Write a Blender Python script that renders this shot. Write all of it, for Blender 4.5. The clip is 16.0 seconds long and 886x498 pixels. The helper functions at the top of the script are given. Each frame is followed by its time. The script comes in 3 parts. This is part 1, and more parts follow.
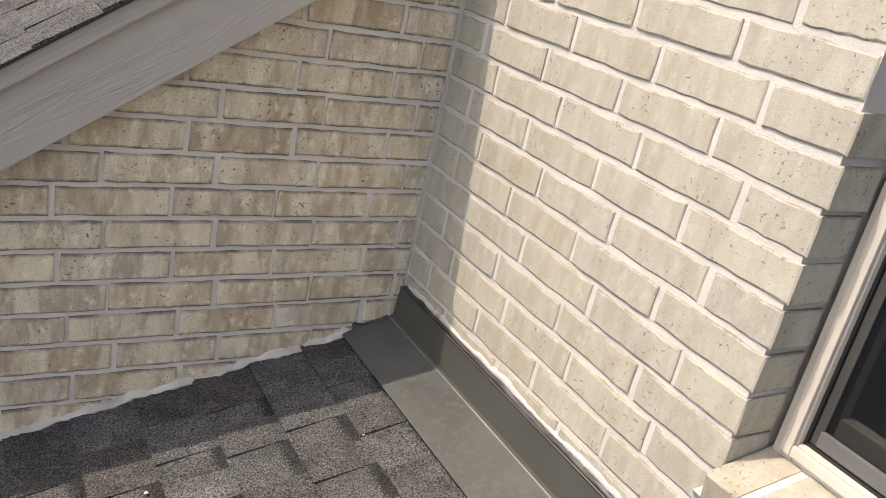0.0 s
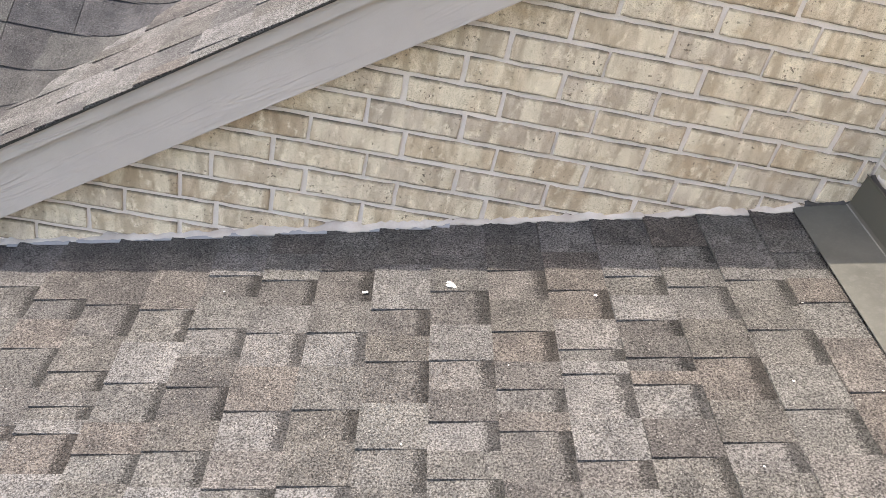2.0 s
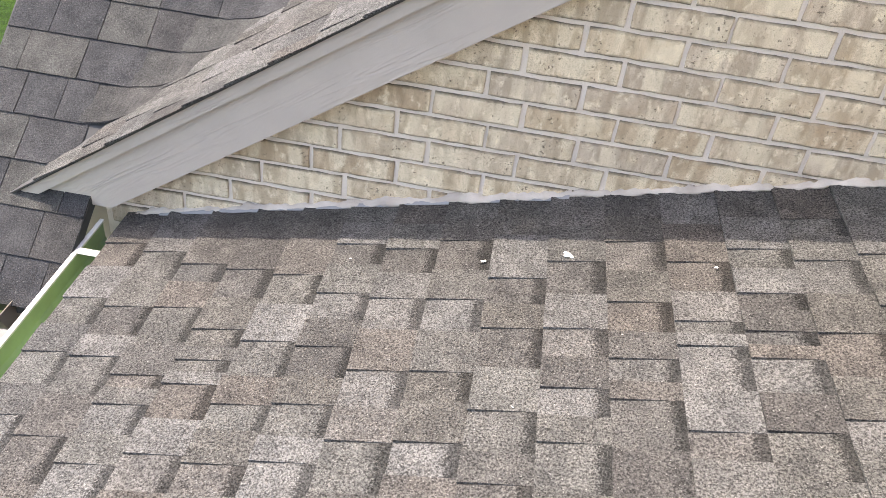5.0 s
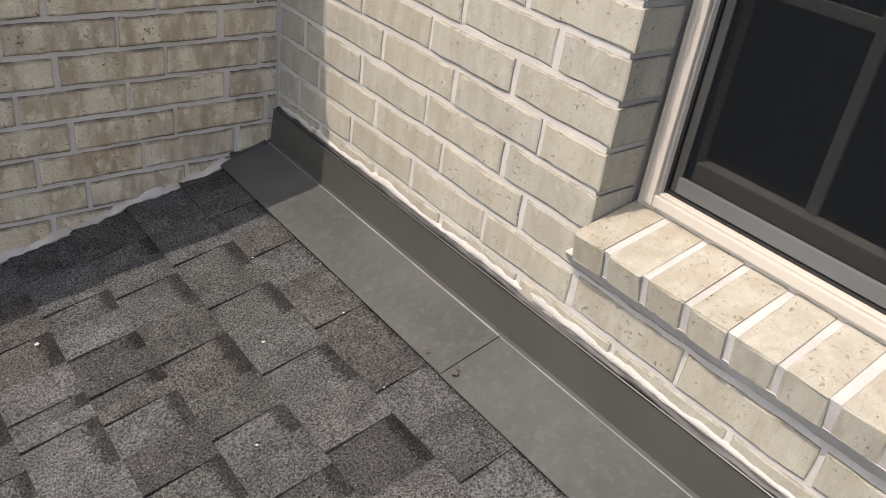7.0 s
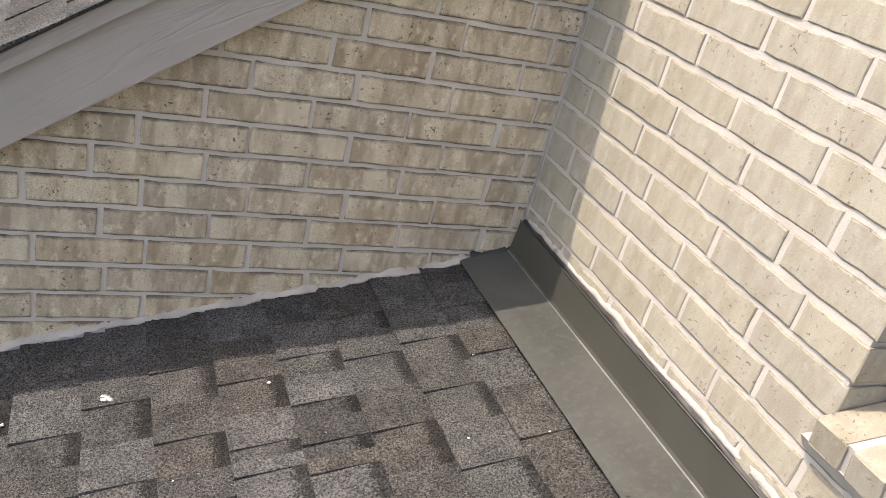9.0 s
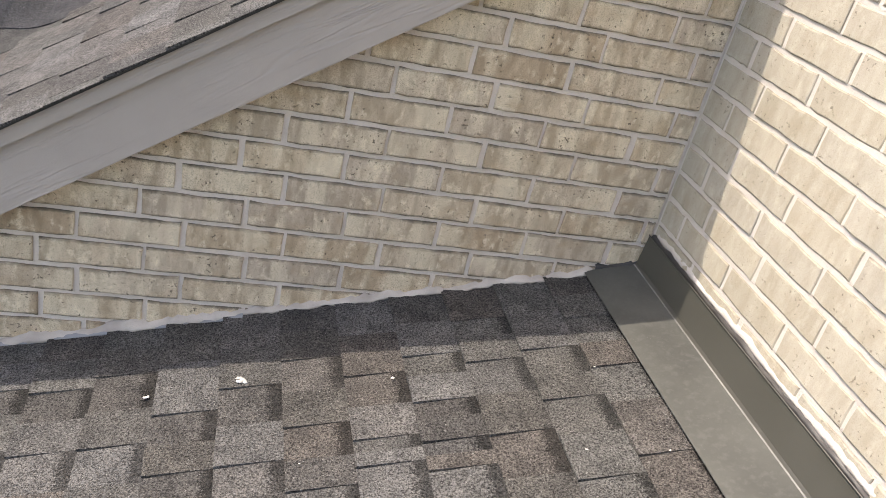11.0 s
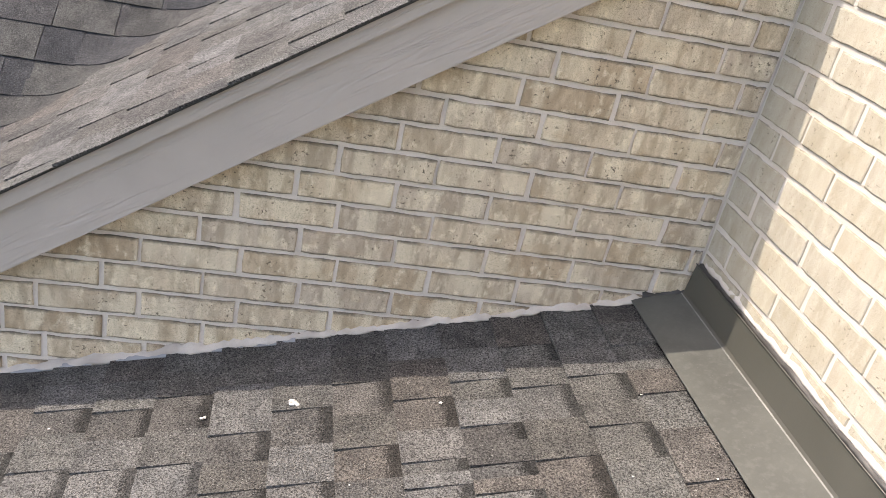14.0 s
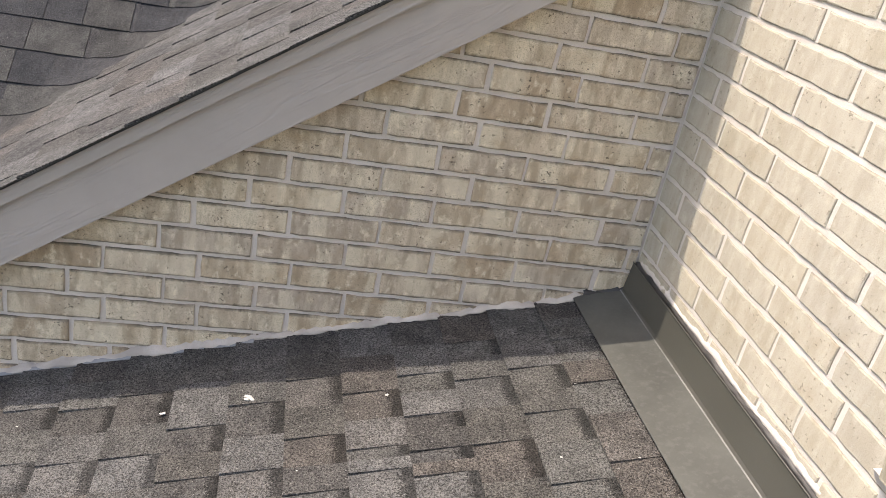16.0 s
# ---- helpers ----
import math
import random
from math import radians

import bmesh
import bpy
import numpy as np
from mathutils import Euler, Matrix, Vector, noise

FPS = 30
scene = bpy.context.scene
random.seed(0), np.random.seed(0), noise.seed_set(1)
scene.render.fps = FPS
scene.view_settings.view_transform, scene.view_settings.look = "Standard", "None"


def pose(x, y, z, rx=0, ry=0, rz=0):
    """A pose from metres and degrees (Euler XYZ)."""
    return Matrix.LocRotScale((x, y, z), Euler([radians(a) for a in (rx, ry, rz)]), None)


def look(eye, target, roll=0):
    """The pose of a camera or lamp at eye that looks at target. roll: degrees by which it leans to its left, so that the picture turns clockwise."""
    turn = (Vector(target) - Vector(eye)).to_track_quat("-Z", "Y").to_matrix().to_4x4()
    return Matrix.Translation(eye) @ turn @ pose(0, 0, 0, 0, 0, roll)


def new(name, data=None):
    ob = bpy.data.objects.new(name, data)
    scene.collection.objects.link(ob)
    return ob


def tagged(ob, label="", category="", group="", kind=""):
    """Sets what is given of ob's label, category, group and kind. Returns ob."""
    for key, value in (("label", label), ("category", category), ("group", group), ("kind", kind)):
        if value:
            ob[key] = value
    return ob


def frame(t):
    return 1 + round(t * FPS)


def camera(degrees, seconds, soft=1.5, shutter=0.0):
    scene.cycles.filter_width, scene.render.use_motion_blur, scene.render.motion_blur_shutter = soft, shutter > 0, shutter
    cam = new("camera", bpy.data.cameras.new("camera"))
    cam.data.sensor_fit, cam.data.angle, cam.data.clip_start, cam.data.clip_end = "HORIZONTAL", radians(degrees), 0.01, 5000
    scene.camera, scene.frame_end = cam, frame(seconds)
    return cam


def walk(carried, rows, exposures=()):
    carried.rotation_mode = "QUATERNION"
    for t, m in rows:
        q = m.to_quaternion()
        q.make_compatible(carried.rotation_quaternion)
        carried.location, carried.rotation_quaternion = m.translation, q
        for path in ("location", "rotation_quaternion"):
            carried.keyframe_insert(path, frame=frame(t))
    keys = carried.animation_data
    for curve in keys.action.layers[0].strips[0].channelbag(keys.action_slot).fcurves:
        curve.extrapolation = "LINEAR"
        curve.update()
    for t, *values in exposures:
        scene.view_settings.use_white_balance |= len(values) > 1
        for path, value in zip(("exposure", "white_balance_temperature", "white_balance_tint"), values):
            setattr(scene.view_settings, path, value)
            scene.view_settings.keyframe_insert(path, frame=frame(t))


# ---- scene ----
# The plan is laid out in units of U metres (a brick and its joint are 0.19 U long, a course 0.0608 U high); all but the camera is brought to metres at the end.
U = 1.27
cam = camera(56.2, 16.0, soft=0.9)
PATH = [
    (0, (-1.076, -1.753, 1.388), (-0.040, -0.205, 0.659), 12.6),
    (0.5, (-1.142, -1.779, 1.344), (-0.219, -0.232, 0.474), 13.1),
    (1, (-1.208, -1.819, 1.319), (-0.436, -0.230, 0.381), 14.4),
    (1.5, (-1.248, -1.864, 1.305), (-0.741, -0.218, 0.287), 14.3),
    (2, (-1.313, -1.887, 1.303), (-1.089, -0.250, 0.177), 13.6),
    (2.5, (-1.335, -1.896, 1.362), (-1.410, -0.330, 0.121), 11.7),
    (3, (-1.405, -1.930, 1.353), (-1.664, -0.408, 0.082), 9.3),
    (3.2, (-1.422, -1.955, 1.355), (-1.758, -0.455, 0.075), 7.5),
    (5.3, (-1.222, -1.917, 1.315), (-1.164, -0.302, 0.136), 7.6),
    (5.5, (-1.189, -1.881, 1.324), (-0.883, -0.261, 0.190), 8.1),
    (6, (-1.069, -1.835, 1.343), (-0.290, -0.322, 0.292), 6.7),
    (6.5, (-1.010, -1.830, 1.341), (0.035, -0.470, 0.313), 7.0),
    (7, (-0.994, -1.824, 1.323), (0.152, -0.555, 0.286), 8.4),
    (7.5, (-0.991, -1.825, 1.325), (0.170, -0.569, 0.289), 8.8),
    (8, (-0.991, -1.824, 1.352), (0.138, -0.468, 0.411), 10.1),
    (8.5, (-1.053, -1.809, 1.355), (-0.086, -0.280, 0.500), 12.5),
    (9, (-1.115, -1.808, 1.337), (-0.317, -0.198, 0.459), 14.9),
    (9.5, (-1.140, -1.820, 1.329), (-0.454, -0.173, 0.424), 15.7),
    (9.7, (-1.145, -1.817, 1.338), (-0.485, -0.171, 0.413), 15.6),
    (12, (-1.161, -1.830, 1.334), (-0.699, -0.103, 0.436), 14.6),
    (12.5, (-1.178, -1.831, 1.342), (-0.751, -0.088, 0.457), 14.8),
    (13, (-1.182, -1.836, 1.341), (-0.773, -0.082, 0.470), 14.4),
    (13.5, (-1.173, -1.842, 1.343), (-0.773, -0.089, 0.468), 13.4),
    (14, (-1.165, -1.862, 1.353), (-0.744, -0.120, 0.467), 12.9),
    (14.5, (-1.121, -1.887, 1.377), (-0.673, -0.148, 0.495), 12.3),
    (15, (-1.031, -1.922, 1.391), (-0.566, -0.182, 0.522), 11.5),
    (15.5, (-0.997, -1.964, 1.389), (-0.525, -0.215, 0.542), 10.9),
    (16, (-1.065, -2.012, 1.397), (-0.635, -0.251, 0.551), 11.9),
]

EXPOSURES = [(0.0, 1.45, 7600, 13), (0.5, 1.47, 7600, 13), (1.0, 1.45, 7600, 13), (1.5, 1.71, 7600, 13), (2.0, 2.36, 7600, 13), (2.5, 2.46, 7600, 13), (3.0, 2.16, 7600, 13), (5.3, 2.46, 7600, 13), (5.6, 2.25, 7600, 13), (6.0, 1.55, 7600, 13), (6.5, 1.07, 7250, 12), (7.0, 1.11, 7250, 12), (8.0, 1.37, 7250, 12), (9.0, 1.5, 7600, 13), (9.7, 1.48, 7600, 13), (12.0, 2.0, 7600, 13), (13.0, 2.03, 7600, 13), (14.5, 1.93, 7600, 13), (16.0, 1.7, 7600, 13)]
walk(cam, [(t, look(eye, target, roll)) for t, eye, target, roll in PATH], EXPOSURES)

# ---- light ----
SUN = Vector((-0.48, 0.170, 0.87)).normalized()
world = bpy.data.worlds.new("sky")
scene.world = world
world.use_nodes = True
wn = world.node_tree.nodes
sky = wn.new("ShaderNodeTexSky")
sky.sky_type, sky.sun_disc = "NISHITA", False
sky.sun_elevation = math.asin(SUN.z)
sky.sun_rotation = math.atan2(SUN.x, SUN.y)
sky.dust_density = 2.0
sky.air_density = 0.8
wn["Background"].inputs["Strength"].default_value = 0.178
world.node_tree.links.new(sky.outputs[0], wn["Background"].inputs["Color"])
sun_data = bpy.data.lights.new("sun", "SUN")
sun_data.energy, sun_data.angle, sun_data.color = 1.75, radians(0.53), (1.0, 0.975, 0.94)
sun = new("sun", sun_data)
sun.rotation_euler = SUN.to_track_quat("Z", "Y").to_euler()


# ---- materials ----
class Mat:
    """A node material with a Principled shader and short calls for the usual nodes."""

    def __init__(self, name, rough=0.8, metal=0.0):
        self.m = bpy.data.materials.new(name)
        self.m.use_nodes = True
        self.t = self.m.node_tree
        self.b = self.t.nodes["Principled BSDF"]
        self.b.inputs["Roughness"].default_value = rough
        self.b.inputs["Metallic"].default_value = metal
        self.info = self.add("ShaderNodeObjectInfo")
        self.co = self.add("ShaderNodeTexCoord").outputs["Object"]

    def add(self, kind, **sets):
        n = self.t.nodes.new(kind)
        for k, v in sets.items():
            setattr(n, k, v)
        return n

    def link(self, a, b):
        self.t.links.new(a, b)
        return self

    def place(self, scale=(1, 1, 1), shift=True):
        """Object coordinates, shifted by the object's random number so that no two pieces look alike."""
        mul = self.add("ShaderNodeVectorMath", operation="MULTIPLY")
        self.link(self.co, mul.inputs[0])
        mul.inputs[1].default_value = scale
        if not shift:
            return mul.outputs[0]
        off = self.add("ShaderNodeVectorMath", operation="MULTIPLY_ADD")
        comb = self.add("ShaderNodeCombineXYZ")
        for i in range(3):
            self.link(self.info.outputs["Random"], comb.inputs[i])
        self.link(comb.outputs[0], off.inputs[0])
        off.inputs[1].default_value = (37.0, 51.0, 73.0)
        self.link(mul.outputs[0], off.inputs[2])
        return off.outputs[0]

    def noise(self, vec, scale, detail=3.0, rough=0.55, kind="ShaderNodeTexNoise"):
        n = self.add(kind)
        n.inputs["Scale"].default_value = scale
        if kind == "ShaderNodeTexNoise":
            n.inputs["Detail"].default_value, n.inputs["Roughness"].default_value = detail, rough
        self.link(vec, n.inputs["Vector"])
        return n.outputs["Fac"] if kind == "ShaderNodeTexNoise" else n.outputs["Distance"]

    def ramp(self, fac, *stops):
        n = self.add("ShaderNodeValToRGB")
        while len(n.color_ramp.elements) < len(stops):
            n.color_ramp.elements.new(0.5)
        for e, (p, c) in zip(n.color_ramp.elements, stops):
            e.position = p
            e.color = (*c, 1) if isinstance(c, tuple) else (c, c, c, 1)
        self.link(fac, n.inputs["Fac"])
        return n.outputs["Color"]

    def mix(self, fac, a, b, how="MIX"):
        n = self.add("ShaderNodeMix", data_type="RGBA", blend_type=how)
        for v, k in ((fac, 0), (a, 6), (b, 7)):
            if isinstance(v, (int, float)):
                n.inputs[k].default_value = v
            elif isinstance(v, tuple):
                n.inputs[k].default_value = (*v, 1)
            else:
                self.link(v, n.inputs[k])
        return n.outputs[2]

    def math(self, how, a, b=0.0, c=0.0):
        n = self.add("ShaderNodeMath", operation=how)
        for i, v in enumerate((a, b, c)):
            if isinstance(v, (int, float)):
                n.inputs[i].default_value = v
            else:
                self.link(v, n.inputs[i])
        return n.outputs[0]

    def done(self, color, bump=None, strength=0.4, depth=0.002, rough=None):
        if isinstance(color, tuple):
            self.b.inputs["Base Color"].default_value = (*color, 1)
        else:
            self.link(color, self.b.inputs["Base Color"])
        if bump is not None:
            n = self.add("ShaderNodeBump")
            n.inputs["Strength"].default_value, n.inputs["Distance"].default_value = strength, depth
            self.link(bump, n.inputs["Height"])
            self.link(n.outputs[0], self.b.inputs["Normal"])
        if rough is not None:
            self.link(rough, self.b.inputs["Roughness"])
        return self.m


def brick_material(name, pale, edges):
    k = Mat(name, 0.9)
    p = k.place((1, 1, 1))
    # colours also carry the light: darker for the sunlit wall, brighter for the shaded one
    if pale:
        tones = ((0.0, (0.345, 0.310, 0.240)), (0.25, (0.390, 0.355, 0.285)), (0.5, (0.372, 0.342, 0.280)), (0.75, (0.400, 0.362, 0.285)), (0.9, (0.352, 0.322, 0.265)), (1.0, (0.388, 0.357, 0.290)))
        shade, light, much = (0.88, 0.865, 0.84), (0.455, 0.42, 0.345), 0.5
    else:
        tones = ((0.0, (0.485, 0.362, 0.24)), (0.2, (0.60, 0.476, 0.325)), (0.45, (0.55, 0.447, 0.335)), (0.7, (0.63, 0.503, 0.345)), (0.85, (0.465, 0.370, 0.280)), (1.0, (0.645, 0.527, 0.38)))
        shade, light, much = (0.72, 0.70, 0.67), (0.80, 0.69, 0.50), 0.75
    tone = k.ramp(k.info.outputs["Random"], *tones)
    streak = k.noise(k.place((1, 1, 0.3)), 34, 4, 0.6)
    col = k.mix(k.ramp(streak, (0.40, 0.0), (0.60, 1.0)), tone, k.mix(1.0, tone, shade, "MULTIPLY"))
    blotch = k.noise(k.place((1, 1, 0.65)), 40, 3, 0.55)
    col = k.mix(k.ramp(blotch, (0.55, 0.0), (0.70, much)), col, light)
    kiss = k.noise(k.place((1, 1, 0.22)), 19, 2, 0.4)
    col = k.mix(k.ramp(kiss, (0.50, 0.0), (0.60, 0.24 if pale else 0.52)), col, light)
    stain = k.noise(k.place((0.7, 0.7, 1)), 17, 3, 0.6)
    col = k.mix(k.ramp(stain, (0.56, 0.0), (0.74, 0.25 if pale else 0.5)), col, k.mix(1.0, tone, (0.80, 0.71, 0.60), "MULTIPLY"))
    fine = k.noise(p, 380, 4, 0.7)
    col = k.mix(k.ramp(fine, (0.38, 0.25 if pale else 0.45), (0.52, 0.0)), col, (0.20, 0.16, 0.11))
    pits = k.noise(p, 135, 2, 0.5)
    area = k.noise(p, 15, 1)
    pit = k.math("MULTIPLY", k.ramp(pits, (0.645, 0.0), (0.685, 1.0)), k.ramp(area, (0.42, 0.15), (0.6, 1.0)))
    col = k.mix(k.math("MULTIPLY", pit, 0.6 if pale else 0.85), col, (0.13, 0.10, 0.07))
    if edges:
        # grime and joint-gap shade, both painted along the ragged upper and lower arrises
        sep = k.add("ShaderNodeSeparateXYZ")
        k.link(k.co, sep.inputs[0])
        rim = k.math("MULTIPLY_ADD", k.noise(p, 90, 4, 0.7), 0.012, k.math("ABSOLUTE", sep.outputs[2]))
        col = k.mix(k.math("MULTIPLY", k.ramp(rim, (0.0352 if pale else 0.0343, 0.0), (0.0372 if pale else 0.0358, 1.0)), k.ramp(k.noise(p, 11, 2), (0.38, 0.15 if pale else 0.4), (0.54, 0.6 if pale else 1.0))), col, (0.13, 0.105, 0.075))
    hgt = k.math("SUBTRACT", k.math("MULTIPLY_ADD", fine, 0.35, streak), k.math("MULTIPLY", pit, 1.6))
    return k.done(col, hgt, 0.75, 0.003)


def mortar_material(name, a, b):
    k = Mat(name, 0.95)
    p = k.place((1, 1, 1), False)
    big, fine = k.noise(p, 9, 3), k.noise(p, 260, 4, 0.7)
    col = k.mix(k.ramp(big, (0.35, 0.0), (0.65, 1.0)), a, b)
    col = k.mix(k.ramp(fine, (0.3, 0.3), (0.5, 0.0)), col, (0.30, 0.27, 0.24))
    return k.done(col, k.math("MULTIPLY_ADD", k.noise(p, 45, 3), 0.8, fine), 0.7, 0.003)


def shingle_material(name, band, dimmed_side=False):
    k = Mat(name, 0.95)
    p = k.place()
    stops = ((0.0, (0.041, 0.039, 0.038)), (0.2, (0.068, 0.068, 0.066)), (0.4, (0.052, 0.050, 0.047)), (0.6, (0.077, 0.077, 0.077)), (0.8, (0.060, 0.055, 0.051)), (1.0, (0.049, 0.049, 0.049)))
    # same shingles darkened and cooled: the side slope's dimness put into the colour
    if dimmed_side:
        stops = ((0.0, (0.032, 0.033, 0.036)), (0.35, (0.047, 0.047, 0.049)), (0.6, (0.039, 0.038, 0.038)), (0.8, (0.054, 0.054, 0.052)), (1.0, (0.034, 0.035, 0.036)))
    tone = k.ramp(k.info.outputs["Random"], *stops)
    cloud = k.noise(p, 16, 3)
    col = k.mix(k.ramp(cloud, (0.3, 0.0), (0.7, 1.0)), k.mix(1.0, tone, (0.70, 0.70, 0.70), "MULTIPLY"), k.mix(1.0, tone, (1.22, 1.21, 1.19), "MULTIPLY"))
    grain = k.noise(p, 215, 3, 0.85)
    cell = k.noise(p, 260, 0, 0, "ShaderNodeTexVoronoi")
    col = k.mix(k.ramp(grain, (0.40, 0.0), (0.60, 1.0)), k.mix(1.0, col, (0.62, 0.62, 0.62) if dimmed_side else (0.32, 0.32, 0.32), "MULTIPLY"), k.mix(1.0, col, (1.4, 1.4, 1.4) if dimmed_side else (1.95, 1.94, 1.92), "MULTIPLY"))
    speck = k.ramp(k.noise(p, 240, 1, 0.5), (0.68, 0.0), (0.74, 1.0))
    col = k.mix(k.math("MULTIPLY", speck, 0.2 if dimmed_side else 0.4), col, (0.34, 0.335, 0.32))
    if band:
        # the dark printed shadow line at the upper end of the recessed parts
        sep = k.add("ShaderNodeSeparateXYZ")
        k.link(k.co, sep.inputs[0])
        edge = k.math("MULTIPLY_ADD", k.noise(p, 230, 2, 0.7), 0.075, sep.outputs[0])
        edge = k.math("MULTIPLY_ADD", k.info.outputs["Random"], 0.010, edge)
        col = k.mix(k.ramp(edge, (0.1530, 0.0), (0.1600, 0.95)), col, k.mix(1.0, col, (0.36, 0.36, 0.36), "MULTIPLY"))
    k.b.inputs["Specular IOR Level"].default_value = 0.12
    return k.done(col, k.math("SUBTRACT", grain, cell), 0.9, 0.0025)


def paint_material(name, color, rough, grain=0.0, metal=0.0, dirt=0.2):
    k = Mat(name, rough, metal)
    p = k.place((1, 1, 1), False)
    cloud = k.noise(p, 7, 4, 0.6)
    dark = tuple(c * (1 - dirt) for c in color)
    col = k.mix(k.ramp(cloud, (0.32, 0.0), (0.68, 1.0)), dark, color)
    fine = k.noise(p, 300, 3, 0.7)
    if grain:
        turn = k.add("ShaderNodeMapping")
        turn.inputs["Rotation"].default_value = (0, math.atan(0.65), 0)
        k.link(k.co, turn.inputs["Vector"])
        flat = k.add("ShaderNodeVectorMath", operation="MULTIPLY")
        flat.inputs[1].default_value = (0.10, 0.3, 1)
        k.link(turn.outputs[0], flat.inputs[0])
        bent = k.noise(flat.outputs[0], 14, 3, 0.5)
        rings = k.math("SINE", k.math("MULTIPLY", bent, 130.0))
        area = k.ramp(k.noise(flat.outputs[0], 11, 2), (0.40, 0.08), (0.62, 1.0))
        return k.done(col, k.math("MULTIPLY_ADD", k.math("MULTIPLY", rings, area), 0.5, k.math("MULTIPLY", fine, 0.3)), grain, 0.0011)
    return k.done(col, fine, 0.12, 0.001, k.ramp(cloud, (0.3, rough * 0.85), (0.7, min(1.0, rough * 1.2))))


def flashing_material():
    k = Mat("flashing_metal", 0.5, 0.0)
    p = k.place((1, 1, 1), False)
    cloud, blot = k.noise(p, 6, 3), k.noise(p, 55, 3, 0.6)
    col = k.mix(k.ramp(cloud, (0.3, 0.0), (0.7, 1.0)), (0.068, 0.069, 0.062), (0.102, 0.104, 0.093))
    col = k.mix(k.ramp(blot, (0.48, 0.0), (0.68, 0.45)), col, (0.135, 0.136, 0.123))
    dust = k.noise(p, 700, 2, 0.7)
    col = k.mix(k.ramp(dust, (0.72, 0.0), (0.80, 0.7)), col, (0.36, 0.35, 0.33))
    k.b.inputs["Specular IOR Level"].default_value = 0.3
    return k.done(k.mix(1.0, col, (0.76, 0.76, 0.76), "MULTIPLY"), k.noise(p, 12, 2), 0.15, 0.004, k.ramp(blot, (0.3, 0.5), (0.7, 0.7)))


def grass_material():
    k = Mat("lawn_grass", 0.9)
    p = k.place((1, 1, 1), False)
    col = k.mix(k.ramp(k.noise(p, 1.2, 4), (0.3, 0.0), (0.7, 1.0)), (0.024, 0.056, 0.006), (0.040, 0.082, 0.010))
    col = k.mix(k.ramp(k.noise(p, 16, 6, 0.95), (0.42, 0.95), (0.54, 0.0)), col, (0.014, 0.030, 0.005))
    k.b.inputs["Specular IOR Level"].default_value = 0.08
    return k.done(col, k.noise(p, 40, 4, 0.8), 1.0, 0.05)


def concrete_material():
    k = Mat("concrete", 0.9)
    p = k.place()
    col = k.mix(k.ramp(k.noise(p, 0.8, 5), (0.3, 0.0), (0.7, 1.0)), (0.132, 0.128, 0.116), (0.156, 0.151, 0.139))
    col = k.mix(k.ramp(k.noise(p, 40, 4, 0.7), (0.3, 0.25), (0.5, 0.0)), col, (0.25, 0.235, 0.21))
    return k.done(col, k.noise(p, 120, 3, 0.7), 0.3, 0.003)


def glass_material():
    k = Mat("window_glass", 0.04)
    k.b.inputs["Transmission Weight"].default_value = 1.0
    k.b.inputs["IOR"].default_value = 1.45
    return k.done((0.55, 0.62, 0.60))


def screen_material():
    k = Mat("insect_screen", 0.7)
    p = k.place((1, 1, 1), False)
    k.done((0.008, 0.009, 0.010), k.noise(p, 600, 1), 0.2, 0.001)
    k.b.inputs["Specular IOR Level"].default_value = 0.02
    k.b.inputs["Alpha"].default_value = 0.70
    return k.m


# Cream and buff hues are real; brightness is swapped to offset sun and shade.
BRICK_SHADE_WALL = brick_material("buff_brick", False, True)
BRICK_SUN_WALL = brick_material("cream_brick", True, True)
BRICK_SILL = brick_material("cream_brick_on_edge", True, False)
# Mortar likewise: darkened where the sun falls, brightened for the wall in shade.
MORTAR_SUN_WALL = mortar_material("mortar", (0.47, 0.43, 0.385), (0.54, 0.495, 0.445))
MORTAR_SHADE_WALL = mortar_material("buff_mortar", (0.60, 0.522, 0.445), (0.675, 0.59, 0.51))
SMEAR = mortar_material("mortar_smear", (0.42, 0.39, 0.36), (0.55, 0.515, 0.48))
SHINGLE = shingle_material("shingle_granules", False)
SHINGLE_LOW = shingle_material("shingle_granules_shadow_line", True)
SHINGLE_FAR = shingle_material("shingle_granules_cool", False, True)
TRIM = paint_material("taupe_paint_on_fibre_cement", (0.405, 0.352, 0.305), 0.6, 1.0, 0.0, 0.08)
# Dark metal of the drip edge, and the painted shade of the flashing gaps.
DRIP_AND_GAP = paint_material("drip_edge_metal", (0.035, 0.033, 0.032), 0.5)
FLASH = flashing_material()
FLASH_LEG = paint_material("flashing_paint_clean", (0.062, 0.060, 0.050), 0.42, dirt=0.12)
GUTTER = paint_material("gutter_taupe", (0.125, 0.105, 0.088), 0.4)
GREEN = paint_material("gutter_inside_green", (0.27, 0.36, 0.18), 0.45, dirt=0.3)
WHITE = paint_material("white_metal", (0.62, 0.60, 0.57), 0.4)
ALMOND = paint_material("almond_vinyl", (0.52, 0.46, 0.385), 0.45, dirt=0.06)
GREY = paint_material("sash_grey", (0.60, 0.565, 0.52), 0.5)
WORN = paint_material("worn_bare_metal", (0.23, 0.225, 0.21), 0.6, dirt=0.6)
SCREEN_FRAME = paint_material("dark_bronze_frame", (0.05, 0.048, 0.045), 0.5)
# Screen frame copied lighter for the bottom rail: its sunlight is in the colour.
SCREEN_RAIL = paint_material("grey_screen_rail", (0.12, 0.118, 0.112), 0.6)
MUNTIN = paint_material("muntin_vinyl", (0.42, 0.45, 0.42), 0.4)
BLACK = paint_material("black_gasket", (0.012, 0.012, 0.012), 0.6)
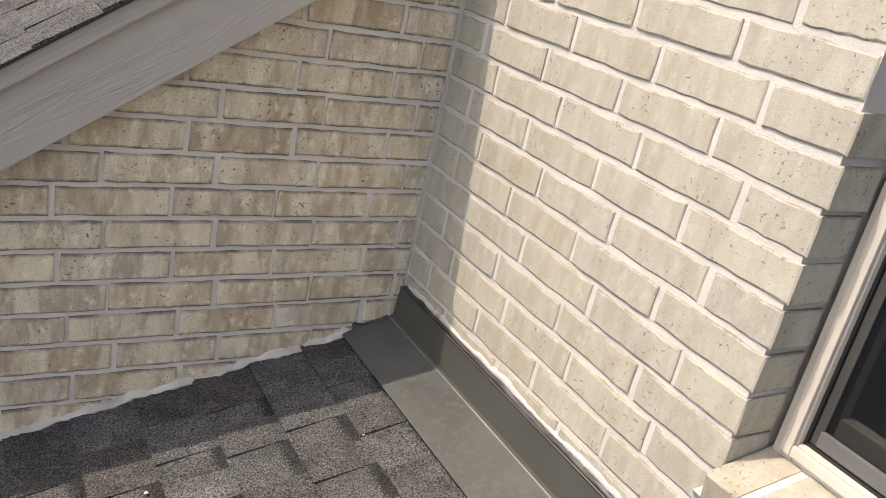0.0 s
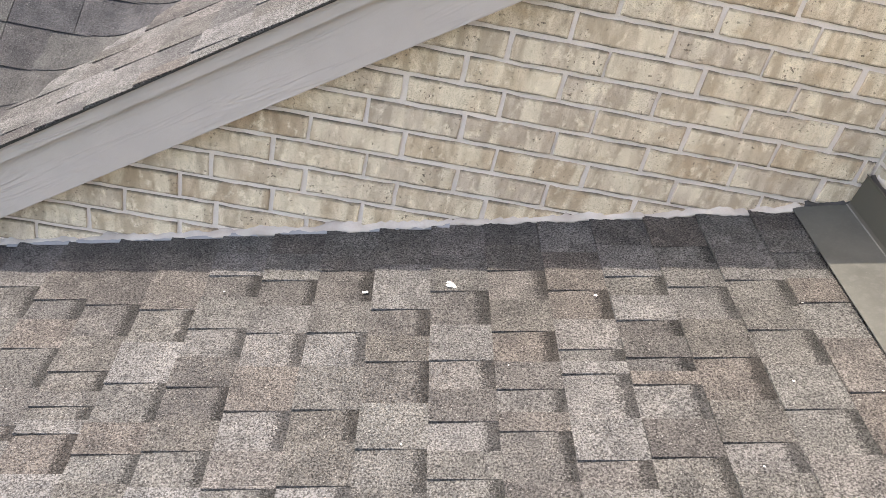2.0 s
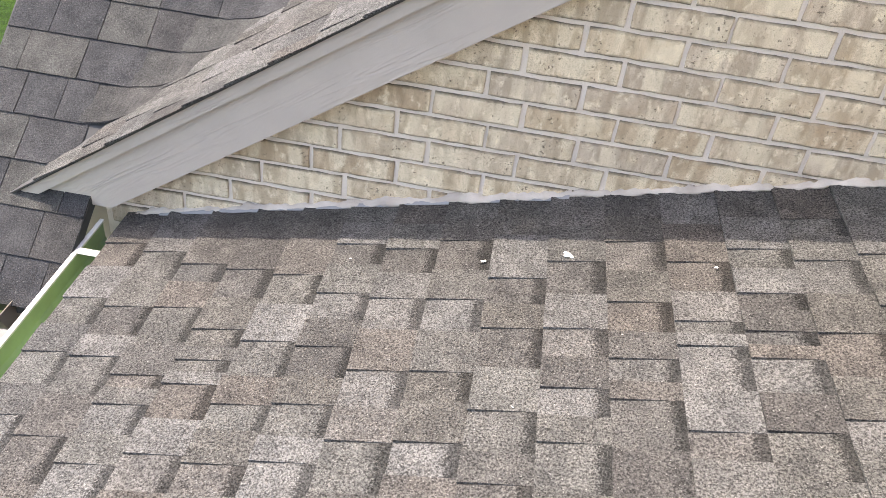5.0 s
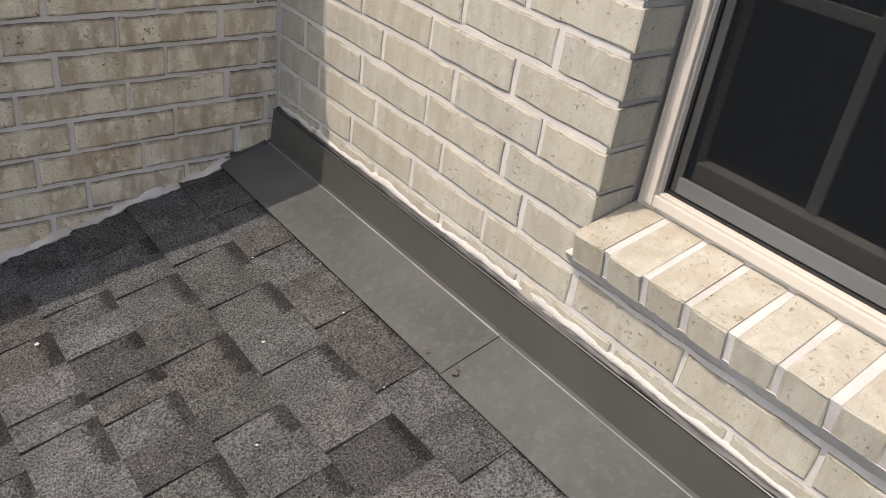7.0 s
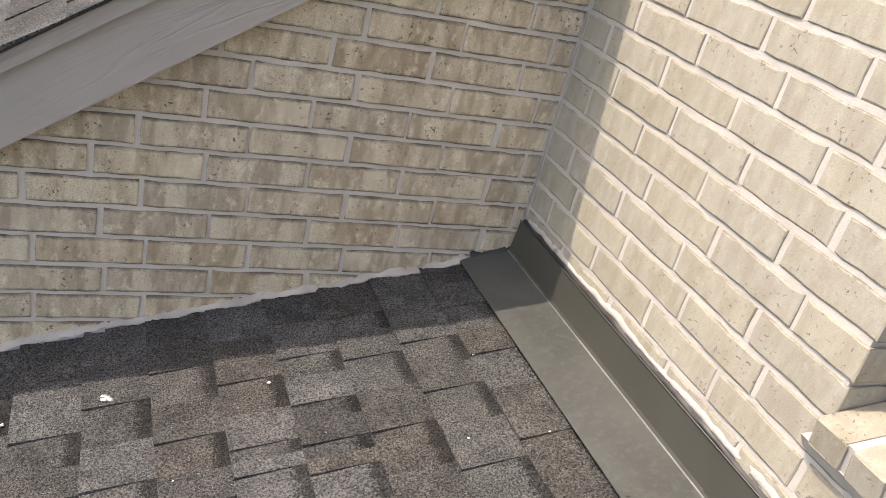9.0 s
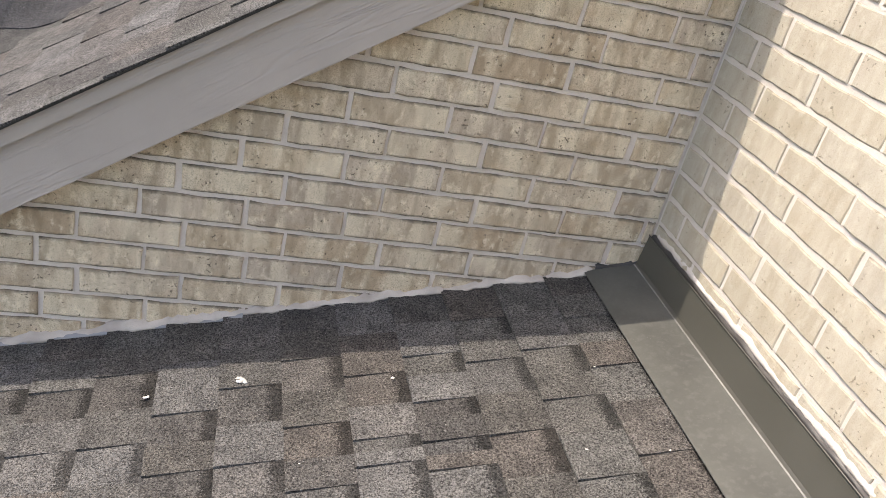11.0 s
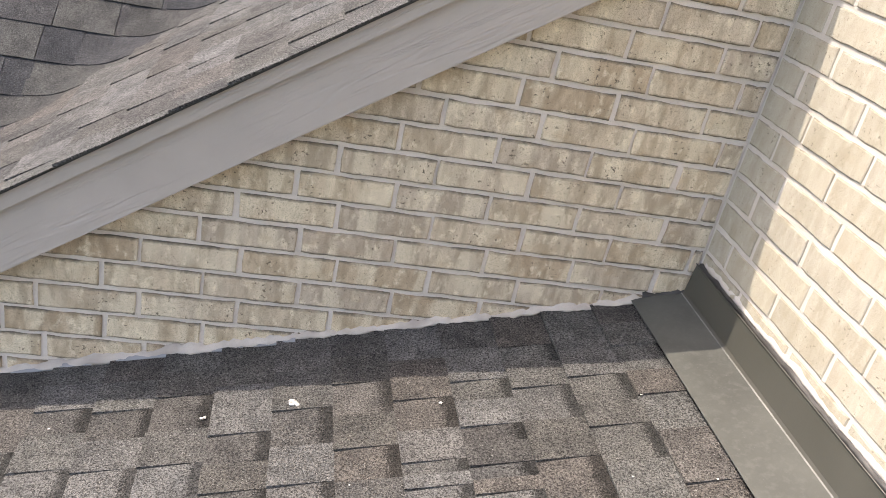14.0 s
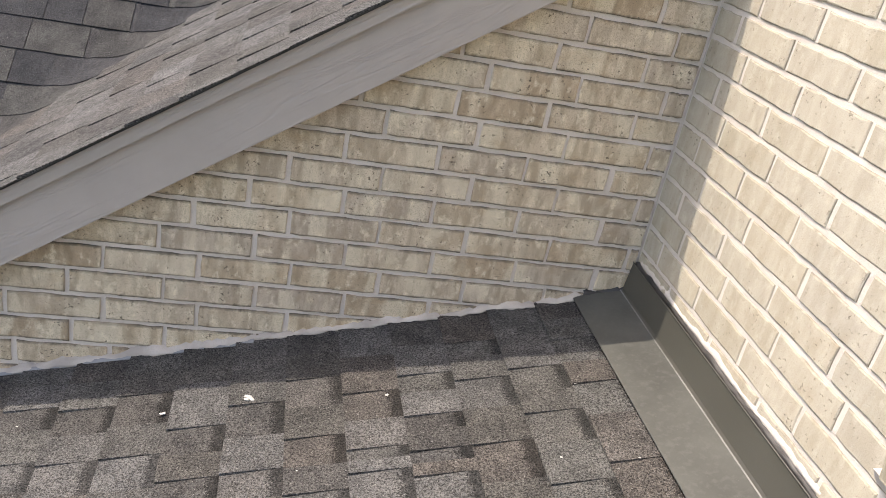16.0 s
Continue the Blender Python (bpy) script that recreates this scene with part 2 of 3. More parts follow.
# Near-black walls: the dimness of the room is put into their colour.
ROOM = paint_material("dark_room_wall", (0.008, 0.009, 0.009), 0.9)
DECK = paint_material("roof_underlay", (0.05, 0.05, 0.05), 0.95)
GRASS, CONCRETE, GLASS, SCREEN = grass_material(), concrete_material(), glass_material(), screen_material()
SMEAR_GREY = mortar_material("weathered_mortar_smear", (0.36, 0.315, 0.27), (0.52, 0.465, 0.405))
SEALANT = paint_material("grey_sealant", (0.25, 0.25, 0.255), 0.8)
SCRAP = paint_material("dry_leaf", (0.09, 0.075, 0.06), 0.9)
DEBRIS = paint_material("white_droppings", (0.58, 0.56, 0.52), 0.8)
SIDING = paint_material("house_siding", (0.36, 0.33, 0.28), 0.85)


# ---- building blocks ----
def obj(name, bm, material, parent=None, label="", smooth=False):
    me = bpy.data.meshes.new(name)
    bmesh.ops.recalc_face_normals(bm, faces=bm.faces)
    bm.to_mesh(me)
    bm.free()
    for f in me.polygons:
        f.use_smooth = smooth
    for one in material if isinstance(material, list) else [material]:
        me.materials.append(one)
    ob = new(name, me)
    ob.parent = parent
    if label:
        ob["label"] = label
    return ob


part = obj


def thing(name, label, category, group="", kind=""):
    return tagged(new(name), label, category, group, kind)


def add_box(bm, lo, hi, bevel=0.0):
    m = Matrix.LocRotScale((Vector(lo) + Vector(hi)) / 2, None, Vector(hi) - Vector(lo))
    made = bmesh.ops.create_cube(bm, size=1.0, matrix=m)["verts"]
    if bevel:
        edges = list({e for v in made for e in v.link_edges})
        bmesh.ops.bevel(bm, geom=edges, offset=bevel, segments=2, profile=0.6, affect="EDGES")
    return bm


def box(lo, hi, bevel=0.0):
    return add_box(bmesh.new(), lo, hi, bevel)


def prism(points, axis, lo, hi, bevel=0.0):
    """A solid from an outline in the two other axes, drawn out along axis from lo to hi."""
    bm = bmesh.new()
    order = {"x": lambda a, b, c: (c, a, b), "y": lambda a, b, c: (a, c, b), "z": lambda a, b, c: (a, b, c)}[axis]
    ends = [[bm.verts.new(order(a, b, c)) for a, b in points] for c in (lo, hi)]
    n = len(points)
    bm.faces.new(ends[0][::-1])
    bm.faces.new(ends[1])
    for i in range(n):
        bm.faces.new((ends[0][i], ends[0][(i + 1) % n], ends[1][(i + 1) % n], ends[1][i]))
    if bevel:
        bmesh.ops.bevel(bm, geom=bm.edges[:], offset=bevel, segments=2, profile=0.6, affect="EDGES")
    return bm


def sheet(profile, thick, axis, lo, hi):
    """A bent metal sheet of that thickness: a profile of points drawn out along axis."""
    back = []
    for i, p in enumerate(profile):
        a, b = Vector(profile[max(i - 1, 0)]), Vector(profile[min(i + 1, len(profile) - 1)])
        d = (b - a).normalized()
        back.append((p[0] - d.y * thick, p[1] + d.x * thick))
    return prism(list(profile) + back[::-1], axis, lo, hi)


# ---- the plan ----
ROOF_Z, ROOF_S = 0.2740, 0.2511     # the low roof: height at the house wall, rise per unit of x
EAVE_X = -1.823
RAKE_Z, RAKE_S = 1.303, 0.687      # the gable roof: height of its top at x = 0, rise per unit of x
GROUND = -2.4
FLOOR_Y = -3.2                    # how far the low roof reaches past the camera
PITCH, TOP0, LONG = 0.0608, 0.5065, 0.19
BRICK_H, BRICK_L = 0.0510, 0.1805
WIN_Y0, WIN_Y1, SILL_Z, HEAD_Z = -0.842, -1.70, 0.515, 1.66


def low_roof(x):
    return ROOF_Z + ROOF_S * x


def rake(x):
    return RAKE_Z + RAKE_S * x


# ---- ground ----
g = prism([(-400, -400), (400, -400), (400, 400), (-400, 400)], "z", GROUND - 0.5, GROUND)
tagged(obj("ground", g, GRASS), "mown green lawn around the house", "ground", kind="structure")
pavement = thing("pavement", "pale concrete driveway of jointed slabs beside lawn", "pavement", kind="structure")
for x0, x1, y0, y1 in ((-4.213, -2.73, 0.309, 1.813), (-6.279, -4.232, -1.398, 1.813), (-4.213, -3.549, -1.398, 0.282), (-6.279, -4.232, 1.84, 3.274), (-4.213, -2.366, 1.84, 3.476), (-8.372, -6.315, -1.398, 3.274), (-8.4, -6.15, 3.3, 9.0), (-8.372, -6.315, -5.27, -1.426), (-6.279, -4.232, -5.27, -1.426), (-11.0, -8.39, -5.27, 7.92)):
    part("concrete_slab", box((x0, y0, GROUND - 0.1), (x1, y1, GROUND + 0.03), 0.008), CONCRETE, pavement)


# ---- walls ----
gable_wall = tagged(obj("wall_north", prism([(-1.90, low_roof(-1.90) - 0.3), (0.05, low_roof(0) - 0.3), (0.05, rake(0.05) - 0.05), (-1.90, rake(-1.90) - 0.05)], "y", 0.0055, 0.15), MORTAR_SHADE_WALL), "shaded buff brick gable wall under a sloping rake", "wall", kind="structure")
house = bmesh.new()
for lo, hi in (((0.0032, 0.16, GROUND), (0.20, 2.6, 2.3)), ((0.0032, WIN_Y0, GROUND), (0.20, 0.16, 2.3)), ((0.0032, WIN_Y1, GROUND), (0.20, WIN_Y0, SILL_Z - 0.01)), ((0.0032, WIN_Y1, HEAD_Z), (0.20, WIN_Y0, 2.3)), ((0.0032, -3.6, GROUND), (0.20, WIN_Y1, 2.3))):
    add_box(house, lo, hi)
house_wall = tagged(obj("wall_east", house, MORTAR_SUN_WALL), "sunlit cream brick house wall with a window", "wall", kind="structure")
tagged(obj("wall_lower", prism([(-1.68, -3.1), (0.0, -3.1), (0.0, 0.14), (-1.68, 0.14)], "z", GROUND, low_roof(-1.68) - 0.06), SIDING), "plain house wall below the low roof", "wall", kind="structure")
tagged(obj("wall_gable_lower", prism([(-2.1, 0.16), (0.0, 0.16), (0.0, 2.0), (-2.1, 2.0)], "z", GROUND, -0.2), SIDING), "plain house wall below the gable roof", "wall", kind="structure")


# ---- bricks ----
def brick_mesh(seed, material, length=BRICK_L, height=BRICK_H, depth=0.076):
    """A brick lying along x, its face at y = 0, with worn uneven arrises."""
    rnd = random.Random(seed)
    nx, w, h = 7, length / 2, height / 2
    ring = [(-w + 2 * w * i / nx, -h) for i in range(nx)] + [(w, -h), (w, 0)]
    ring += [(w - 2 * w * i / nx, h) for i in range(nx)] + [(-w, h), (-w, 0)]
    jit = [(x + rnd.uniform(-1, 1) * 0.0013, z + rnd.uniform(-1, 1) * 0.0014) for x, z in ring]
    bm = bmesh.new()
    layers = []
    for y, k in ((0.0, 0.0014), (0.0016, 0.0), (depth, 0.0)):
        vs = []
        for (x, z), (x0, z0) in zip(jit, ring):
            kx, kz = k + rnd.uniform(0, 0.0016) * (k > 0), k + rnd.uniform(0, 0.0022) * (k > 0)
            vs.append(bm.verts.new((x - math.copysign(kx, x0) * (abs(x0) > w * 0.99), y, z - math.copysign(kz, z0) * (abs(z0) > h * 0.5))))
        layers.append(vs)
    n = len(ring)
    for a, b in zip(layers, layers[1:]):
        for i in range(n):
            bm.faces.new((a[i], a[(i + 1) % n], b[(i + 1) % n], b[i]))
    bm.faces.new(layers[0])
    me = bpy.data.meshes.new("brick")
    bmesh.ops.recalc_face_normals(bm, faces=bm.faces)
    bm.to_mesh(me)
    bm.free()
    me.materials.append(material)
    return me


BRICKS = {m: [brick_mesh(i, m) for i in range(10)] for m in (BRICK_SHADE_WALL, BRICK_SUN_WALL)}
rng = random.Random(4)


def lay(parent, m, length=None):
    """One brick at the pose m; a cut one has a mesh of its own."""
    material = BRICK_SHADE_WALL if parent == gable_wall else BRICK_SUN_WALL
    me = rng.choice(BRICKS[material]) if length is None else brick_mesh(rng.random(), material, length)
    ob = new("brick", me)
    ob.parent = parent
    ob.matrix_basis = m @ pose(rng.uniform(-1, 1) * 0.001, rng.uniform(-0.0008, 0.0014), rng.uniform(-1, 1) * 0.0009, rng.uniform(-0.5, 0.5), rng.uniform(-0.3, 0.3), rng.uniform(-0.4, 0.4))
    return ob


def course(parent, row, first, last, offset, at):
    """One row of bricks along s from first down to last; at(s) gives the pose for a brick's middle."""
    s = first
    while s > last:
        joint = math.floor((s - offset - 1e-4) / LONG) * LONG + offset + rng.uniform(-1, 1) * 0.003
        joint = max(joint, last)
        length = s - joint - 0.0105
        if length > 0.009:
            whole = abs(length - BRICK_L) < 0.008
            lay(parent, at((s + joint + 0.0105) / 2, TOP0 + PITCH * row - BRICK_H / 2), None if whole else length)
        s = joint


# one upright joint of each course, from the lowest course up; the rest follow at a brick's spacing
GABLE_JOINTS = dict(zip(range(-12, 14), (-1.13, -1.018, -1.13, -1.018, -1.130, -1.018, -0.955, -0.836, -0.578, -0.660, -0.596, -0.490, -0.418, -0.311, -0.428, -0.293, -0.240, -0.303, -0.254, -0.302, -0.245, -0.305, -0.250, -0.300, -0.245, -0.302)))
HOUSE_JOINTS = dict(zip(range(-2, 15), (-0.550, -0.653, -0.534, -0.480, -0.540, -0.472, -0.540, -0.473, -0.543, -0.476, -0.530, -0.463, -0.535, -0.468, -0.538, -0.470, -0.535)))
for row, joint_x in GABLE_JOINTS.items():
    z = TOP0 + PITCH * row
    left = max(-1.895, (z + 0.035 - RAKE_Z) / RAKE_S)
    right = min(0.0, (z - ROOF_Z) / ROOF_S + 0.12)
    if right > -1.85 and left < -0.02:
        course(gable_wall, row, -0.004 if right > -0.02 else right, left, joint_x - 0.005, lambda s, zz: pose(s, 0, zz))

for row, joint_y in HOUSE_JOINTS.items():
    last = WIN_Y0 - 0.005 if row > 0.5 else -1.75
    course(house_wall, row, -0.004, last - 0.0105, joint_y - 0.005, lambda s, zz: pose(0, s, zz, 0, 0, -90))


# ---- window sill of bricks on edge ----
sill = thing("window_sill", "sloping sill of cream bricks set on edge in pale mortar", "sill", kind="structure")
sill_m = pose(-0.03, 0, 0.528, 0, -11, 0)


def sill_brick(seed):
    rnd = random.Random(seed)
    bm = box((0, -0.0262, -0.046), (0.13, 0.0262, 0.0), 0.003)
    for v in bm.verts:
        v.co += Vector((rnd.uniform(-1, 1) * 0.0016, rnd.uniform(-1, 1) * 0.0016, rnd.uniform(-1, 1) * 0.001))
    return bm


y = -0.875
count = 0
while y > WIN_Y1 + 0.01:
    ob = obj("brick", sill_brick(count), BRICK_SILL, sill)
    ob.matrix_basis = pose(0, y, 0) @ sill_m @ pose(rng.uniform(-0.002, 0.002), 0, rng.uniform(-0.001, 0.001), 0, 0, rng.uniform(-0.8, 0.8))
    y -= 0.0627
    count += 1
bed = bmesh.new()
add_box(bed, (0.0015, WIN_Y1 - 0.02, -0.044), (0.13, WIN_Y0 - 0.008, -0.0022))
bed.transform(sill_m)
obj("mortar_bed", bed, SMEAR, sill)
obj("mortar_bed", prism([(-0.005, 0.462), (0.02, 0.462), (0.02, 0.490), (-0.022, 0.486), (-0.013, 0.472)], "y", WIN_Y1, WIN_Y0 + 0.008), SMEAR, sill)


# ---- window ----
def window():
    w = thing("window_1", "almond vinyl window with a grey insect screen and dark glass", "window", kind="structure")
    y0, y1, z0, z1 = -0.853, WIN_Y1, SILL_Z + 0.030, HEAD_Z

    def frame_of(name, x0, x1, ya, yb, za, zb, wide, material, parent, bevel=0.002):
        ob = part(name, box((x0, ya - wide, za), (x1, ya, zb), bevel), material, parent)
        for lo, hi in (((x0, yb, za), (x1, yb + wide, zb)), ((x0 + 0.001, yb + wide, za), (x1, ya - wide, za + wide)), ((x0 + 0.001, yb + wide, zb - wide), (x1, ya - wide, zb))):
            part(name, box(lo, hi, bevel), material, parent)
        return ob

    frame_of("window_frame", 0.080, 0.164, y0, y1, z0, z1, 0.030, ALMOND, w)
    frame_of("frame_lip", 0.072, 0.0795, y0 - 0.012, y1 + 0.01, z0 + 0.012, z1 - 0.01, 0.016, ALMOND, w)
    frame_of("gasket", 0.090, 0.104, y0 - 0.030, y1 + 0.03, z0 + 0.030, z1 - 0.03, 0.004, BLACK, w, 0.0)
    frame_of("screen_frame", 0.094, 0.102, y0 - 0.0345, y1 + 0.035, z0 + 0.0345, z1 - 0.035, 0.013, SCREEN_FRAME, w)
    part("screen_rail", box((0.0925, y1 + 0.044, z0 + 0.0355), (0.1025, y0 - 0.0440, z0 + 0.058), 0.0015), SCREEN_RAIL, w)
    part("insect_screen", box((0.0975, y1 + 0.043, z0 + 0.0425), (0.098, y0 - 0.0425, z1 - 0.043)), SCREEN, w).visible_shadow = False
    frame_of("sash", 0.110, 0.134, y0 - 0.032, y1 + 0.032, z0 + 0.032, z1 - 0.032, 0.018, GREY, w)
    part("sash_rail", box((0.1085, y1 + 0.052, z0 + 0.034), (0.132, y0 - 0.0505, z0 + 0.080), 0.003), GREY, w)
    part("pane", box((0.130, y1 + 0.048, z0 + 0.048), (0.1325, y0 - 0.048, z1 - 0.048)), GLASS, w).visible_shadow = False
    for yy in (-1.060, -1.242, -1.424):
        part("muntin", box((0.1225, yy - 0.008, z0 + 0.081), (0.1295, yy + 0.008, z1 - 0.051), 0.002), MUNTIN, w)
    for zz in (0.847, 1.092, 1.337):
        part("muntin", box((0.123, y1 + 0.051, zz - 0.008), (0.129, y0 - 0.051, zz + 0.008), 0.002), MUNTIN, w)
    return w


window()
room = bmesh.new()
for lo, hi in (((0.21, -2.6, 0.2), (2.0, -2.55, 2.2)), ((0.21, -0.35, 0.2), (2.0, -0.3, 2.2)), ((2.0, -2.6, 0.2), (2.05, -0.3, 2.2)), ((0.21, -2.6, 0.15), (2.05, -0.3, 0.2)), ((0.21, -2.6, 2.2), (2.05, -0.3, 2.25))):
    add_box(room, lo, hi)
tagged(obj("room_shell", room, ROOM), "near-black shell for the dim room behind the window glass", "room", kind="structure")


# ---- roofs ----
def slab(name, corners, thick, material):
    """A roof deck: its upper corners, and as thick below."""
    bm = bmesh.new()
    up = [bm.verts.new(c) for c in corners]
    down = [bm.verts.new((c[0], c[1], c[2] - thick)) for c in corners]
    n = len(corners)
    bm.faces.new(up)
    bm.faces.new(down[::-1])
    for i in range(n):
        bm.faces.new((up[i], up[(i + 1) % n], down[(i + 1) % n], down[i]))
    return obj(name, bm, material)


low = tagged(slab("roof_low", [(0, 0.006, ROOF_Z), (0, FLOOR_Y, ROOF_Z), (EAVE_X, FLOOR_Y, low_roof(EAVE_X)), (EAVE_X, 0.006, low_roof(EAVE_X))], 0.05, DECK), "low roof of weathered grey laminated shingles", "roof", kind="structure")
TIP_X, TIP_Y = -2.10, -0.065
gable = tagged(slab("roof_gable", [(TIP_X, TIP_Y + 0.024, rake(TIP_X)), (0.0, TIP_Y + 0.024, rake(0)), (0.0, 2.13, rake(0))], 0.035, DECK), "steep gable roof of pale grey shingles", "roof", kind="structure")
SIDE_S = 0.687
side_z = lambda yy: rake(TIP_X) + SIDE_S * (yy - TIP_Y)
EAVE_Y, HIP_X = -0.262, -2.228
side = tagged(slab("roof_side", [(HIP_X, EAVE_Y, side_z(EAVE_Y)), (-1.905, EAVE_Y, side_z(EAVE_Y)), (-1.905, 0.0, side_z(0.0)), (0.0, 2.13, side_z(2.13)), (-2.32, 2.13, side_z(2.13))], 0.035, DECK), "side roof of dark grey shingles meeting in a valley", "roof", kind="structure")
SHARED = {}


def shingle_mesh(wide, long, butt, material):
    key = (round(wide, 3), round(long, 3), butt, material.name)
    if key not in SHARED:
        w = key[0] / 2
        bm = bmesh.new()
        rnd = random.Random(str(key))
        e = [rnd.uniform(-1, 1) * 0.0012 for _ in range(4)]
        lo = [bm.verts.new((x, yy, 0)) for x, yy in ((0, -w), (0, w), (long, w), (long, -w))]
        up = [bm.verts.new((x, yy, zz)) for x, yy, zz in ((e[0], -w, butt), (e[1] * 0.5, 0, butt), (e[2], w, butt), (long, w, 0.0012), (long, -w, 0.0012))]
        bm.faces.new(up)
        bm.faces.new((lo[0], lo[1], up[2], up[1], up[0]))
        bm.faces.new((lo[1], lo[2], up[3], up[2]))
        bm.faces.new((lo[3], lo[0], up[0], up[4]))
        me = bpy.data.meshes.new("shingle")
        bmesh.ops.recalc_face_normals(bm, faces=bm.faces)
        bm.to_mesh(me)
        bm.free()
        me.materials.append(material)
        SHARED[key] = me
    return SHARED[key]


WIDTHS = (0.062, 0.078, 0.094, 0.110, 0.126)


def lay_shingles(parent, origin, up, across, courses, reach, span, seed, mats, tab=True):
    """Rows of laminated shingles. Row i starts at origin + up * reach * i; span(i) gives its ends along across.
    Raised tabs and recessed parts follow one another along each row."""
    rnd = random.Random(seed)
    up, across = Vector(up).normalized(), Vector(across).normalized()
    normal = up.cross(across).normalized()
    side_way = across if normal.z > 0 else -across
    normal = up.cross(side_way).normalized()
    turn = Matrix((up, side_way, normal)).transposed().to_4x4()
    for i in range(courses):
        a, b = span(i)
        if b - a < 0.015:
            continue
        s, high = a - rnd.uniform(0, 0.08), rnd.random() < 0.5
        while s < b:
            wide = rnd.choice(WIDTHS) if tab else rnd.choice((0.10, 0.125, 0.15))
            e0, e1 = max(s, a), min(s + wide, b)
            if e1 - e0 > 0.012:
                high = not high if rnd.random() < 0.88 else high
                me = shingle_mesh(e1 - e0 - (0.0 if tab else 0.002), reach * 1.06, (0.0060 if high else 0.0026) if tab else 0.005, mats[0] if high else mats[1])
                ob = new("shingle", me)
                ob.parent = parent
                where = Vector(origin) + up * (reach * i) + across * ((e0 + e1) / 2)
                ob.matrix_basis = Matrix.Translation(where + normal * rnd.uniform(0.0004, 0.0012)) @ turn
            s += wide


LOW_UP = Vector((1, 0, ROOF_S)).normalized()
COURSE_X0, COURSE_DX = -1.840, 0.1083
REACH = COURSE_DX * math.sqrt(1 + ROOF_S**2)
# where the raised tabs of each course end, as distances from the gable wall
TAB_ENDS = (
    (0.123, 0.316, 0.477), (0.161, 0.347, 0.491, 0.686), (0.21, 0.352, 0.541, 0.613, 0.743), (0.233, 0.419, 0.503, 0.563, 0.72),
    (0.255, 0.453, 0.611), (0.155, 0.317, 0.469, 0.609), (0.177, 0.336, 0.53, 0.687), (0.153, 0.342, 0.532, 0.686),
    (0.282, 0.424, 0.62), (0.234, 0.427, 0.569, 0.683), (0.175, 0.358, 0.503, 0.594), (0.245, 0.412, 0.473, 0.657),
    (0.21, 0.34, 0.439, 0.504), (0.116, 0.25, 0.445, 0.632, 0.77), (0.236, 0.38, 0.569, 0.754), (0.154, 0.31, 0.538, 0.711, 0.91),
    (0.204, 0.414),
)


def lay_low_roof():
    rnd = random.Random(11)
    turn = Matrix((LOW_UP, Vector((0, 1, 0)), LOW_UP.cross(Vector((0, 1, 0))))).transposed().to_4x4()
    for i, ends in enumerate(TAB_ENDS):
        ends = list(ends)
        while ends[-1] < 1.42:
            ends.append(ends[-1] + rnd.uniform(0.12, 0.21))
        s, pieces = 0.001, []
        for e in ends:
            gap = e - s
            low_part = min(0.10, gap * rnd.uniform(0.42, 0.60)) if s > 0.01 else 0.0
            if low_part > 0.02:
                pieces.append((s, s + low_part, False))
            a = s + low_part
            if e - a > 0.15:
                pieces.append((a, (a + e) / 2, True))
                a = (a + e) / 2
            pieces.append((a, e, True))
            s = e
        x = COURSE_X0 + COURSE_DX * i
        for a, b, high in pieces:
            ob = new("shingle", shingle_mesh(b - a, REACH * 1.06, 0.0078 if high else 0.0026, SHINGLE if high else SHINGLE_LOW))
            ob.parent = low
            ob.matrix_basis = Matrix.Translation((x, -(a + b) / 2, low_roof(x) + rnd.uniform(0.0004, 0.0012))) @ turn


lay_low_roof()
RAKE_UP = Vector((1, 0, RAKE_S)).normalized()
lay_shingles(gable, (TIP_X - 0.01, 0, rake(TIP_X - 0.01)), RAKE_UP, (0, 1, 0), 19, REACH, lambda i: (TIP_Y - 0.006, min(1.6, TIP_Y + (i + 0.4) * REACH * RAKE_UP.x - 0.03)), 5, (SHINGLE, SHINGLE))
SIDE_UP = Vector((0, 1, SIDE_S)).normalized()


def side_span(i):
    yy = EAVE_Y + (i + 0.6) * REACH * SIDE_UP.y
    if yy < 0.04:
        return HIP_X - 0.03 * (yy - EAVE_Y), -1.905
    return HIP_X - 0.03 * (yy - EAVE_Y), min(-0.2, TIP_X + (yy - TIP_Y) - (0.10 if yy > 0.1 else 0.0))


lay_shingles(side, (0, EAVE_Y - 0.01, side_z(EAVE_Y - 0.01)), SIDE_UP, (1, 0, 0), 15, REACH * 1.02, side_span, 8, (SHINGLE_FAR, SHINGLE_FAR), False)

# shingles of the side roof that curve up through the valley on to the gable roof
rnd = random.Random(21)
for i in range(2, 15):
    yb = EAVE_Y - 0.01 + i * REACH * 1.02 * SIDE_UP.y
    yt = yb + REACH * 1.1 * SIDE_UP.y
    xv = TIP_X + (yb + 0.05 - TIP_Y)
    if yb + 0.6 * REACH * SIDE_UP.y < 0.12:
        continue
    bm = bmesh.new()
    rows = []
    steps, far = 14, rnd.uniform(0.08, 0.14)
    for n in range(steps + 1):
        x = xv - 0.11 + (0.11 + far) * n / steps
        col = []
        for yy, thick in ((yb, 0.0), (yb, 0.006), (yt, 0.0015)):
            a, b = side_z(yy), rake(x) - 0.004
            col.append(bm.verts.new((x, yy, 0.5 * (a + b + math.sqrt((a - b) ** 2 + 0.0012)) - 0.004 + thick)))
        rows.append(col)
    for p, q in zip(rows, rows[1:]):
        bm.faces.new((p[0], q[0], q[1], p[1]))
        bm.faces.new((p[1], q[1], q[2], p[2]))
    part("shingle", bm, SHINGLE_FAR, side)

